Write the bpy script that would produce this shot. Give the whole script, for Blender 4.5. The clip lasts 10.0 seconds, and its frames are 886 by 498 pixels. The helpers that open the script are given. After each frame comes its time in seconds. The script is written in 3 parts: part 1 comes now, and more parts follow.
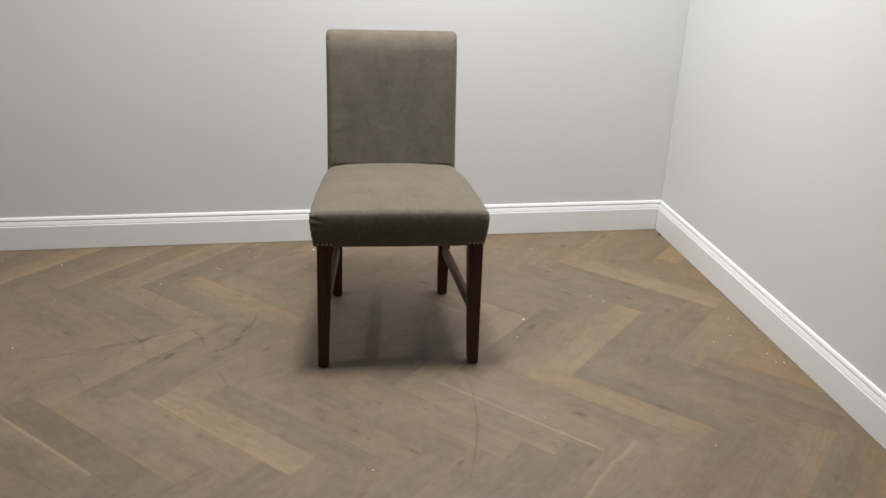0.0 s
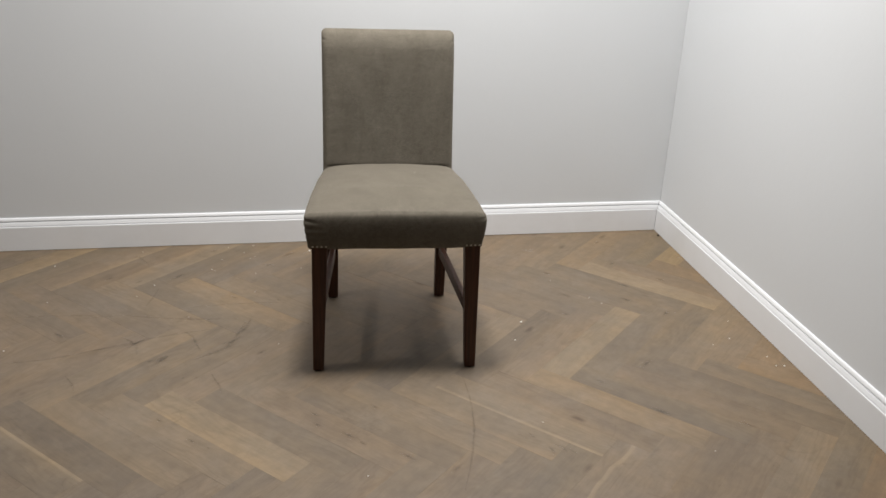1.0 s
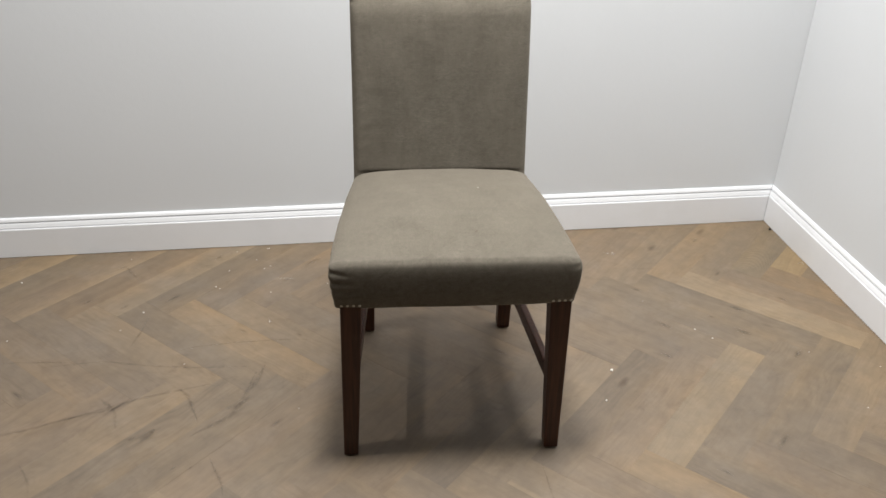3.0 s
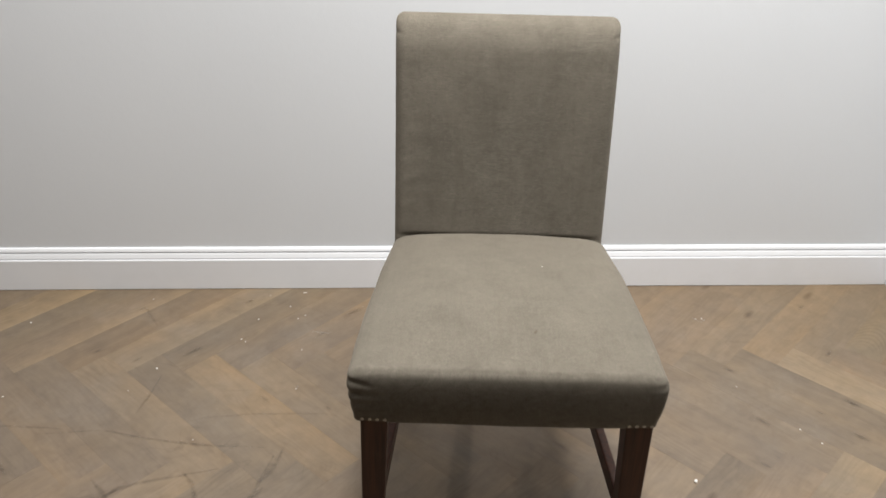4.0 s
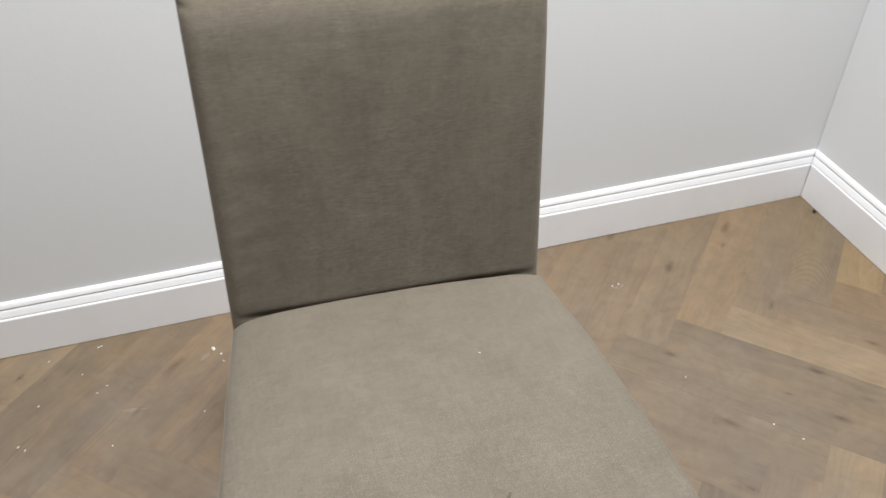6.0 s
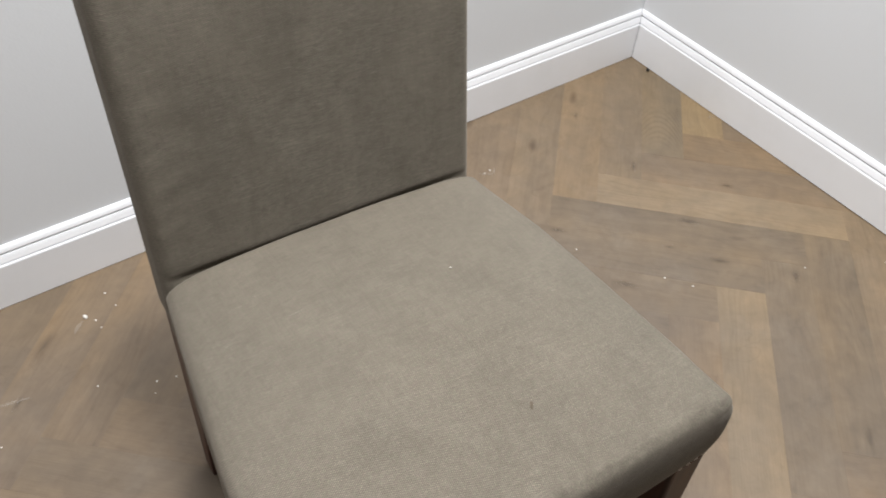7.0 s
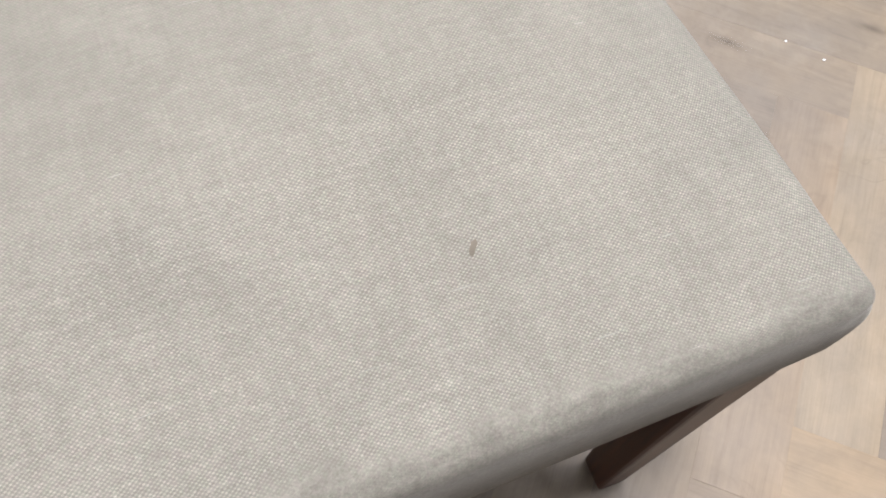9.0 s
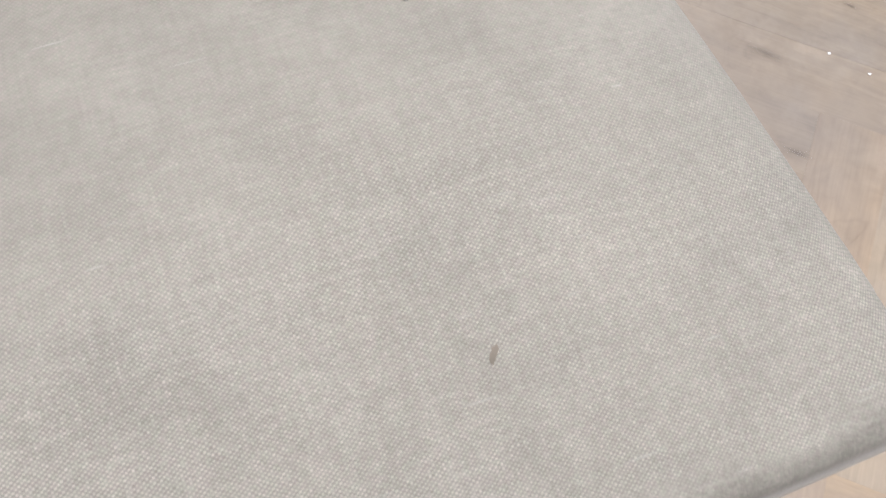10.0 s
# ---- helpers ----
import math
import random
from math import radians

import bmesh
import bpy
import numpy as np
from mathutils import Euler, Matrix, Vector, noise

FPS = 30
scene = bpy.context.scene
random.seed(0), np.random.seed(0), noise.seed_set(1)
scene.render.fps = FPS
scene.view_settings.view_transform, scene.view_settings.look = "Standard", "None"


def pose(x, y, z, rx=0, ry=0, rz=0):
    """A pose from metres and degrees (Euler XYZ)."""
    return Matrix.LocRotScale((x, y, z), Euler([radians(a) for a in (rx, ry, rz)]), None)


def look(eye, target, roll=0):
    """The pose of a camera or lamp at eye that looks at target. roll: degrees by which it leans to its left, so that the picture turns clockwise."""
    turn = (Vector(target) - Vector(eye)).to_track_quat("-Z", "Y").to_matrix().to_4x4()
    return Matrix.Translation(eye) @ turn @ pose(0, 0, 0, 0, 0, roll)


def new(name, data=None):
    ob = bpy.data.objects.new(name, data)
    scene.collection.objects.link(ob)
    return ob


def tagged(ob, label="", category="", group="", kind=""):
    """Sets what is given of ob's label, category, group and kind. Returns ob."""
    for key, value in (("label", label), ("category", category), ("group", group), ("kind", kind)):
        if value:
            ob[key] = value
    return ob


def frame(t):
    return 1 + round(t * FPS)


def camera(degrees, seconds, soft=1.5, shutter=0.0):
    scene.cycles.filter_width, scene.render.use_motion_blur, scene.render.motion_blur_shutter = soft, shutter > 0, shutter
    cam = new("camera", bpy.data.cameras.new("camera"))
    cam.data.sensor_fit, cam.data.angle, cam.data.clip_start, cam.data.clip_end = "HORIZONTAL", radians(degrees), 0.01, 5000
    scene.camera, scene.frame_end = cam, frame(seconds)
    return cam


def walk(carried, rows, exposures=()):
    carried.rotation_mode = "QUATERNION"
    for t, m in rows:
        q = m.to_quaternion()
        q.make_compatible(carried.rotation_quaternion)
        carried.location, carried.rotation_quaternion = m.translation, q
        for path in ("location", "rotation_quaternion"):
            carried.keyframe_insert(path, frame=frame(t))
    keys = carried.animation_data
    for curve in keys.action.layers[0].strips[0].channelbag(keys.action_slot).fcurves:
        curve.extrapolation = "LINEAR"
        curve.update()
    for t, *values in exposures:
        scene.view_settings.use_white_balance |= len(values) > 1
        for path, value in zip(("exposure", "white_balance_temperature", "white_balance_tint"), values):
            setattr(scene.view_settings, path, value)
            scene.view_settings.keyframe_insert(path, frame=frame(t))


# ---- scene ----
from mathutils.bvhtree import BVHTree

cam = camera(54.2, 10.0, shutter=0.35)
PATH = [
    (0, (-1.49, -3.143, 1.322), (-1.149, -1.338, 0.531), 2.2),
    (0.5, (-1.474, -3.131, 1.324), (-1.136, -1.326, 0.531), 2.1),
    (1, (-1.479, -3.112, 1.321), (-1.135, -1.31, 0.526), 2.3),
    (1.5, (-1.473, -3.004, 1.311), (-1.127, -1.2, 0.52), 2.3),
    (2, (-1.487, -2.784, 1.327), (-1.156, -0.983, 0.524), 2.0),
    (2.2, (-1.476, -2.698, 1.366), (-1.17, -0.904, 0.537), 1.4),
    (3.3, (-1.413, -2.235, 1.313), (-1.164, -0.531, 0.296), 1.8),
    (3.5, (-1.368, -2.14, 1.317), (-1.147, -0.433, 0.298), 1.9),
    (4, (-1.361, -1.984, 1.318), (-1.265, -0.273, 0.288), 1.4),
    (4.5, (-1.385, -1.768, 1.32), (-1.241, -0.089, 0.244), 1.3),
    (5, (-1.392, -1.618, 1.296), (-1.062, -0.045, 0.106), 2.3),
    (5.2, (-1.388, -1.568, 1.289), (-1.003, -0.027, 0.073), 2.4),
    (6.3, (-1.381, -1.259, 1.217), (-0.762, 0.104, -0.11), 1.7),
    (6.5, (-1.438, -1.227, 1.215), (-0.713, 0.041, -0.151), 2.5),
    (7, (-1.527, -1.189, 1.197), (-0.645, -0.112, -0.239), 5.1),
    (7.5, (-1.508, -1.153, 1.188), (-0.575, -0.175, -0.285), 8.1),
    (8, (-1.389, -1.122, 1.129), (-0.585, -0.246, -0.479), 11.4),
    (8.5, (-1.31, -1.074, 0.973), (-0.716, -0.294, -0.771), 11.5),
    (9, (-1.265, -1.025, 0.873), (-0.768, -0.31, -0.927), 10.8),
    (9.5, (-1.25, -1.001, 0.857), (-0.775, -0.301, -0.955), 10.3),
    (10, (-1.233, -0.961, 0.855), (-0.799, -0.279, -0.975), 9.6),
]
EXPOSURES = [(0.0, -0.22, 6620, 10.6), (1.0, -0.22, 6580, 10.6), (2.0, -0.13, 6530, 10), (3.3, 0.06, 6500, 10), (4.5, 0.0, 6540, 11.2), (5.0, 0.03, 6510, 10.7), (6.4, -0.02, 6430, 11), (7.2, -0.04, 6380, 11.3), (8.0, 0.25, 6250, 11), (8.5, 0.72, 5930, 11.3), (9.0, 0.72, 5800, 12.2), (10.0, 0.67, 5720, 13.6)]
walk(cam, [(t, look(eye, target, roll)) for t, eye, target, roll in PATH], EXPOSURES)

# ---- light: recessed ceiling downlights, a wide added fill and a faint ambient ----
CEILING = 2.5
world = bpy.data.worlds.new("world")
scene.world = world
world.use_nodes = True
world.node_tree.nodes["Background"].inputs["Color"].default_value = (0.5, 0.5, 0.5, 1)
world.node_tree.nodes["Background"].inputs["Strength"].default_value = 0.02
# the third, 1.15 m across, is an added fill that brightens the east wall
UNSEEN_LAMPS = [(-1.26, -0.87, 31, 0.34, 146), (-3.08, -0.95, 15.5, 0.16, 138), (-0.64, -0.62, 25.5, 1.15, 142)]
for lx, ly, watts, wide, beam in UNSEEN_LAMPS:
    lamp = bpy.data.lights.new("unseen_lamp", "AREA")
    lamp.shape, lamp.size, lamp.energy = "DISK", wide, watts
    lamp.color = (1.0, 0.985, 0.955)
    lamp.spread = radians(beam)
    new("unseen_lamp", lamp).matrix_world = pose(lx, ly, CEILING - 0.006)


# ---- materials ----
class Nodes:
    """A thin wrapper round a node tree."""

    def __init__(self, name):
        self.mat = bpy.data.materials.new(name)
        self.mat.use_nodes = True
        self.tree = self.mat.node_tree
        self.bsdf = self.tree.nodes["Principled BSDF"]

    def add(self, kind, **settings):
        node = self.tree.nodes.new(kind)
        for key, value in settings.items():
            setattr(node, key, value)
        return node

    def link(self, a, b):
        self.tree.links.new(a, b)

    def put(self, socket, value):
        if hasattr(value, "is_output"):
            self.link(value, socket)
        else:
            socket.default_value = value

    def math(self, op, a, b=0.0, clamp=False):
        node = self.add("ShaderNodeMath", operation=op, use_clamp=clamp)
        self.put(node.inputs[0], a)
        self.put(node.inputs[1], b)
        return node.outputs[0]

    def vec(self, op, a, b):
        node = self.add("ShaderNodeVectorMath", operation=op)
        self.put(node.inputs[0], a)
        self.put(node.inputs[1], b)
        return node.outputs[0]

    def noise(self, vector, scale, detail=3.0, rough=0.5, distort=0.0):
        node = self.add("ShaderNodeTexNoise")
        self.link(vector, node.inputs["Vector"])
        node.inputs["Scale"].default_value = scale
        node.inputs["Detail"].default_value = detail
        node.inputs["Roughness"].default_value = rough
        node.inputs["Distortion"].default_value = distort
        return node.outputs["Fac"]

    def ramp(self, fac, *stops):
        node = self.add("ShaderNodeValToRGB")
        els = node.color_ramp.elements
        while len(els) < len(stops):
            els.new(0.5)
        for el, (at, value) in zip(els, stops):
            el.position = at
            el.color = (*value, 1) if isinstance(value, tuple) else (value, value, value, 1)
        self.link(fac, node.inputs["Fac"])
        return node.outputs["Color"]

    def mix(self, kind, fac, a, b):
        node = self.add("ShaderNodeMix", data_type="RGBA", blend_type=kind)
        self.put(node.inputs[0], fac)
        self.put(node.inputs[6], a if hasattr(a, "is_output") else (*a, 1))
        self.put(node.inputs[7], b if hasattr(b, "is_output") else (*b, 1))
        return node.outputs[2]

    def bump(self, height, strength, distance, after=None):
        node = self.add("ShaderNodeBump")
        node.inputs["Strength"].default_value = strength
        node.inputs["Distance"].default_value = distance
        self.link(height, node.inputs["Height"])
        if after is not None:
            self.link(after, node.inputs["Normal"])
        return node.outputs["Normal"]

    def finish(self, color, rough, normal=None):
        self.put(self.bsdf.inputs["Base Color"], color if hasattr(color, "is_output") else (*color, 1))
        self.put(self.bsdf.inputs["Roughness"], rough)
        if normal is not None:
            self.link(normal, self.bsdf.inputs["Normal"])
        return self.mat


def object_coords(n):
    return n.add("ShaderNodeTexCoord").outputs["Object"]


def world_coords(n):
    return n.add("ShaderNodeNewGeometry").outputs["Position"]


def wall_paint():
    n = Nodes("wall_paint")
    p = world_coords(n)
    big = n.noise(p, 1.3, 2)
    fine = n.noise(p, 260, 2)
    roller = n.noise(p, 45, 3)
    color = n.mix("MIX", n.ramp(big, (0.3, 0.0), (0.7, 1.0)), (0.714, 0.736, 0.760), (0.744, 0.766, 0.790))
    height = n.math("ADD", n.math("MULTIPLY", fine, 0.5), roller)
    return n.finish(color, 0.62, n.bump(height, 0.25, 0.0012))


def trim_paint():
    n = Nodes("trim_paint")
    p = world_coords(n)
    streak = n.noise(n.vec("MULTIPLY", p, (6, 6, 160)), 1.0, 3)
    dirt = n.noise(p, 9, 4, 0.65)
    color = n.mix("MIX", n.ramp(dirt, (0.45, 0.0), (0.8, 0.35)), (0.872, 0.890, 0.922), (0.79, 0.80, 0.81))
    return n.finish(color, n.math("ADD", 0.42, n.math("MULTIPLY", dirt, 0.2)), n.bump(streak, 0.15, 0.0006))


def far_paint():
    # colour chosen dark so the unseen walls bounce little light onto the chair
    n = Nodes("unseen_wall_paint")
    return n.finish((0.11, 0.104, 0.097), 0.7, n.bump(n.noise(world_coords(n), 60, 3), 0.2, 0.001))


def unseen_ceiling_paint():
    # much darker than a white ceiling, to weaken the light it sends back
    n = Nodes("unseen_ceiling_paint")
    fine = n.noise(world_coords(n), 120, 2)
    return n.finish((0.30, 0.297, 0.29), 0.8, n.bump(fine, 0.2, 0.001))


def oak(single, sap=0.0, curl=0.0, sharp=170.0, arch=None):
    """Worn, matt oiled oak. single: each plank is an object, tinted by its own colour; otherwise planks are islands of one mesh.
    sap: width of a pale band of sapwood along one long edge, and how far it curls into the plank.
    arch: where along the plank nested growth rings show."""
    n = Nodes("oak_plank" if single else "oak_planks_far")
    if single:
        info = n.add("ShaderNodeObjectInfo")
        chance, tint = info.outputs["Random"], info.outputs["Color"]
    else:
        chance = n.add("ShaderNodeNewGeometry").outputs["Random Per Island"]
        tint = n.ramp(chance, (0.0, (0.158, 0.127, 0.098)), (0.5, (0.172, 0.135, 0.101)), (1.0, (0.182, 0.142, 0.105)))
    p = object_coords(n)
    shift = n.add("ShaderNodeCombineXYZ")
    for i, by in enumerate((37.0, 91.0, 13.0)):
        n.link(n.math("MULTIPLY", chance, by), shift.inputs[i])
    q = n.vec("ADD", p, shift.outputs[0])
    # long grain, broad figure, pores
    wobble = n.noise(q, 7, 2)
    bent = n.vec("ADD", n.vec("MULTIPLY", q, (2.2, 40, 2)), n.vec("MULTIPLY", wobble, (0, 2.6, 0)))
    figure = n.noise(bent, 1.0, 3, 0.6)
    pores = n.noise(n.vec("MULTIPLY", q, (14, 420, 10)), 1.0, 2, 0.6)
    blotch = n.noise(q, 9, 3, 0.6)
    # knots: sparse dark eyes
    cell = n.add("ShaderNodeTexVoronoi")
    n.link(n.vec("MULTIPLY", q, (3.2, 9.0, 1)), cell.inputs["Vector"])
    cell.inputs["Scale"].default_value = 1.0
    knot = n.ramp(n.math("ADD", cell.outputs["Distance"], n.math("MULTIPLY", blotch, 0.14)), (0.09, 1.0), (0.17, 0.0))
    color = n.mix("MULTIPLY", 1.0, tint, n.ramp(figure, (0.25, 0.89), (0.5, 1.0), (0.75, 1.075)))
    color = n.mix("MULTIPLY", 1.0, color, n.ramp(pores, (0.3, 0.94), (0.6, 1.022)))
    # growth rings cut on the slope: nested arches along the plank
    axes = n.add("ShaderNodeSeparateXYZ")
    n.link(q, axes.inputs[0])
    swing = n.noise(n.vec("MULTIPLY", q, (3.2, 13, 1)), 1.0, 3, 0.5)
    rings = n.math("SINE", n.math("ADD", n.math("MULTIPLY", axes.outputs[1], 300.0), n.math("MULTIPLY", swing, 60.0)))
    shown = n.ramp(n.noise(n.vec("MULTIPLY", q, (3, 14, 1)), 1.0, 2), (0.38, 0.0), (0.62, 1.0))
    color = n.mix("MULTIPLY", n.math("MULTIPLY", shown, 0.38), color, n.ramp(n.math("ADD", n.math("MULTIPLY", rings, 0.5), 0.5), (0.0, (0.83, 0.80, 0.77)), (0.45, (1.0, 1.0, 1.0)), (1.0, (1.07, 1.06, 1.03))))
    color = n.mix("MULTIPLY", 1.0, color, n.ramp(blotch, (0.3, (0.93, 0.93, 0.94)), (0.7, (1.06, 1.05, 1.03))))
    color = n.mix("MULTIPLY", n.math("MULTIPLY", knot, 0.75), color, (0.45, 0.40, 0.36))
    if arch is not None:
        flat = n.add("ShaderNodeSeparateXYZ")
        n.link(p, flat.inputs[0])
        off = n.math("SUBTRACT", flat.outputs[1], 0.008)
        bow = n.math("MULTIPLY", n.math("MULTIPLY", off, off), 30.0)
        phase = n.math("ADD", n.math("MULTIPLY", n.math("ADD", n.math("ADD", flat.outputs[0], bow), n.math("MULTIPLY", wobble, 0.02)), 330.0), n.math("MULTIPLY", blotch, 2.0))
        ring = n.ramp(n.math("ADD", n.math("MULTIPLY", n.math("SINE", phase), 0.5), 0.5), (0.0, 0.88), (0.5, 1.0), (1.0, 1.03))
        away = n.math("ABSOLUTE", n.math("SUBTRACT", flat.outputs[0], arch))
        color = n.mix("MULTIPLY", n.math("MULTIPLY", n.math("SUBTRACT", 0.085, away), 18.0, True), color, ring)
    # most boards run from grey heartwood to a warmer, paler edge
    across = n.add("ShaderNodeSeparateXYZ")
    n.link(p, across.inputs[0])
    turned = n.math("SINE", n.math("MULTIPLY", chance, 80.0))
    drift = n.math("MULTIPLY", n.math("SUBTRACT", n.noise(n.vec("MULTIPLY", q, (5, 22, 1)), 1.0, 3), 0.5), 1.1)
    side = n.math("ADD", n.math("MULTIPLY", n.math("MULTIPLY", across.outputs[1], turned), 20.0), drift)
    side = n.math("ADD", n.math("MULTIPLY", side, 0.5), 0.5)
    color = n.mix("MULTIPLY", 1.0, color, n.ramp(side, (0.05, (0.955, 0.96, 0.97)), (0.5, (1.0, 1.0, 1.0)), (1.0, (1.10, 1.06, 0.985))))
    if sap:
        edge = n.math("ADD", across.outputs[1], n.math("MULTIPLY", n.math("SUBTRACT", n.noise(n.vec("MULTIPLY", p, (4, 0, 0)), 1.0, 2), 0.5), curl))
        start = 0.0461 - sap
        band = n.math("MULTIPLY", n.math("SUBTRACT", edge, start), sharp, True)
        if curl > 0.05:
            band = n.math("MULTIPLY", band, n.math("MULTIPLY", n.math("SUBTRACT", start + 0.016, edge), 350.0, True))
        color = n.mix("MIX", n.math("MULTIPLY", band, 0.5 if sharp > 100 else 0.3), color, (0.30, 0.238, 0.16))
    # traffic grime and chalky dust, in the plan of the floor
    w = world_coords(n)
    grime = n.ramp(n.noise(w, 2.6, 5, 0.62, 0.6), (0.42, 0.0), (0.68, 1.0))
    color = n.mix("MIX", n.math("MULTIPLY", grime, 0.30), color, (0.138, 0.117, 0.097))
    mottle = n.noise(w, 24, 5, 0.68, 0.4)
    color = n.mix("MULTIPLY", 1.0, color, n.ramp(mottle, (0.3, 0.91), (0.7, 1.09)))
    color = n.mix("MULTIPLY", 1.0, color, n.ramp(n.noise(w, 8, 3, 0.6), (0.3, (0.99, 0.99, 0.99)), (0.7, (1.05, 1.015, 0.95))))
    smear = n.ramp(n.noise(n.vec("MULTIPLY", w, (9, 14, 1)), 1.0, 5, 0.68, 1.2), (0.56, 0.0), (0.72, 1.0))
    color = n.mix("MULTIPLY", n.math("MULTIPLY", smear, 0.30), color, (0.70, 0.68, 0.66))
    for size, width, deep in ((3.4, 0.010, 0.24), (7.5, 0.014, 0.16)):
        vein = n.ramp(n.noise(w, size, 3, 0.55, 1.4), (0.5 - width, 0.0), (0.5, 1.0), (0.5 + width, 0.0))
        where = n.ramp(n.noise(n.vec("ADD", w, (7.0, size, 0.0)), 4.5, 3, 0.6), (0.50, 0.0), (0.66, 1.0))
        color = n.mix("MULTIPLY", n.math("MULTIPLY", n.math("MULTIPLY", vein, where), deep), color, (0.42, 0.40, 0.38))
    dust = n.ramp(n.noise(w, 5.5, 6, 0.7, 0.3), (0.52, 0.0), (0.75, 1.0))
    color = n.mix("MIX", n.math("MULTIPLY", dust, 0.16), color, (0.32, 0.29, 0.255))
    # the finish keeps its amber along the walls, where nobody walks
    place = n.add("ShaderNodeSeparateXYZ")
    n.link(w, place.inputs[0])
    ragged = n.math("MULTIPLY", n.math("SUBTRACT", n.noise(w, 3.0, 4, 0.6), 0.5), 0.35)
    by_east = n.math("MULTIPLY", n.math("ADD", n.math("ADD", place.outputs[0], 0.42), ragged), 2.6, True)
    by_north = n.math("MULTIPLY", n.math("ADD", n.math("ADD", place.outputs[1], 0.24), ragged), 3.6, True)
    kept = n.math("MAXIMUM", by_east, by_north)
    color = n.mix("MULTIPLY", 1.0, color, (1.020, 1.003, 0.978))
    color = n.mix("MULTIPLY", n.math("MULTIPLY", kept, 0.55), color, (1.13, 1.065, 0.91))
    rough = n.math("ADD", 0.46, n.math("MULTIPLY", blotch, 0.2))
    normal = n.bump(pores, 0.25, 0.0006)
    n.bsdf.inputs["Specular IOR Level"].default_value = 0.35
    return n.finish(color, rough, normal)


def fabric(name, slubby, tufted=False):
    """Greige linen-look upholstery: a coarse plain weave with slubs and a soft nap. slubby: how far its weft shows as streaks."""
    n = Nodes(name)
    p = object_coords(n)
    wob = n.noise(p, 55, 2)
    fuzz = n.noise(p, 420, 2)
    q = n.vec("ADD", p, n.vec("MULTIPLY", wob, (0.0011, 0.0011, 0.0011)))
    q = n.vec("ADD", q, n.vec("MULTIPLY", fuzz, (0.0007, 0.0007, 0.0007)))
    sep = n.add("ShaderNodeSeparateXYZ")
    n.link(q, sep.inputs[0])
    pitch = 2 * math.pi / 0.0027
    # plain weave: weft along the width, warp up the back and along the depth of the seat, crossing on the diagonal
    run = n.math("MULTIPLY", sep.outputs[0], pitch)
    rise = n.math("MULTIPLY", n.math("ADD", sep.outputs[1], sep.outputs[2]), pitch * 1.2)
    weave = n.math("MULTIPLY", n.math("SINE", run), n.math("SINE", rise))
    weave = n.math("ADD", n.math("MULTIPLY", weave, 0.5), 0.5)
    # every crossing and every thread has a tone of its own
    column = n.math("FLOOR", n.math("MULTIPLY", run, 1 / math.pi))
    row = n.math("FLOOR", n.math("MULTIPLY", rise, 1 / math.pi))
    tones = []
    for a, b in ((column, row), (column, 0.5), (0.5, row)):
        at = n.add("ShaderNodeCombineXYZ")
        n.put(at.inputs[0], a)
        n.put(at.inputs[1], b)
        cell = n.add("ShaderNodeTexWhiteNoise", noise_dimensions="2D")
        n.link(at.outputs[0], cell.inputs["Vector"])
        tones.append(cell.outputs["Value"])
    fibre = n.noise(n.vec("MULTIPLY", p, (95, 520, 520)), 1.0, 3, 0.6)
    weft = n.noise(n.vec("MULTIPLY", p, (22, 520, 520)), 1.0, 2, 0.5)
    warp = n.noise(n.vec("MULTIPLY", p, (520, 22, 22)), 1.0, 2, 0.5)
    thread = n.math("MULTIPLY", n.math("ADD", weft, warp), 0.5)
    melange = n.noise(p, 330, 2)
    patchy = n.noise(p, 14, 4, 0.6)
    nap = n.noise(p, 3.5, 3, 0.55)
    rubbed = n.ramp(n.noise(n.vec("MULTIPLY", p, (11, 11, 7)), 1.0, 4, 0.65, 0.5), (0.47, 0.0), (0.66, 1.0))
    slub = n.ramp(n.noise(n.vec("MULTIPLY", p, (16, 420, 420)), 1.0, 2), (0.715, 0.0), (0.78, 1.0))
    base = n.mix("MIX", n.ramp(nap, (0.3, 0.0), (0.7, 1.0)), (0.1298, 0.1152, 0.0920), (0.1442, 0.1277, 0.1028))
    cross = n.ramp(weave, (0.06, 0.82), (0.5, 0.955), (0.93, 1.36))
    cross = n.mix("MULTIPLY", 1.0, cross, n.ramp(tones[0], (0.0, 0.92), (0.7, 1.0), (1.0, 1.13)))
    cross = n.mix("MULTIPLY", 1.0, cross, n.ramp(tones[1], (0.0, (0.99, 0.988, 0.984)), (1.0, (1.01, 1.012, 1.016))))
    cross = n.mix("MULTIPLY", 1.0, cross, n.ramp(tones[2], (0.0, (0.985, 0.986, 0.988)), (0.85, (1.0, 1.0, 1.0)), (1.0, (1.055, 1.05, 1.045))))
    brush = None
    if tufted:
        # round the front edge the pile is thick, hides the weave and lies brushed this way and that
        edge = n.add("ShaderNodeSeparateXYZ")
        n.link(p, edge.inputs[0])
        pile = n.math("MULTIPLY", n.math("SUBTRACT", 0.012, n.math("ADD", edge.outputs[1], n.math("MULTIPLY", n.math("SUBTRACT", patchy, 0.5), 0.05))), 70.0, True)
        # behind, where nobody rubs it, the nap still covers most of the weave
        rear = n.math("MULTIPLY", n.math("SUBTRACT", n.math("ADD", edge.outputs[1], n.math("MULTIPLY", n.math("SUBTRACT", nap, 0.5), 0.25)), 0.11), 7.0, True)
        cover = n.math("MAXIMUM", n.math("MULTIPLY", pile, 0.85), n.math("MULTIPLY", rear, 0.72))
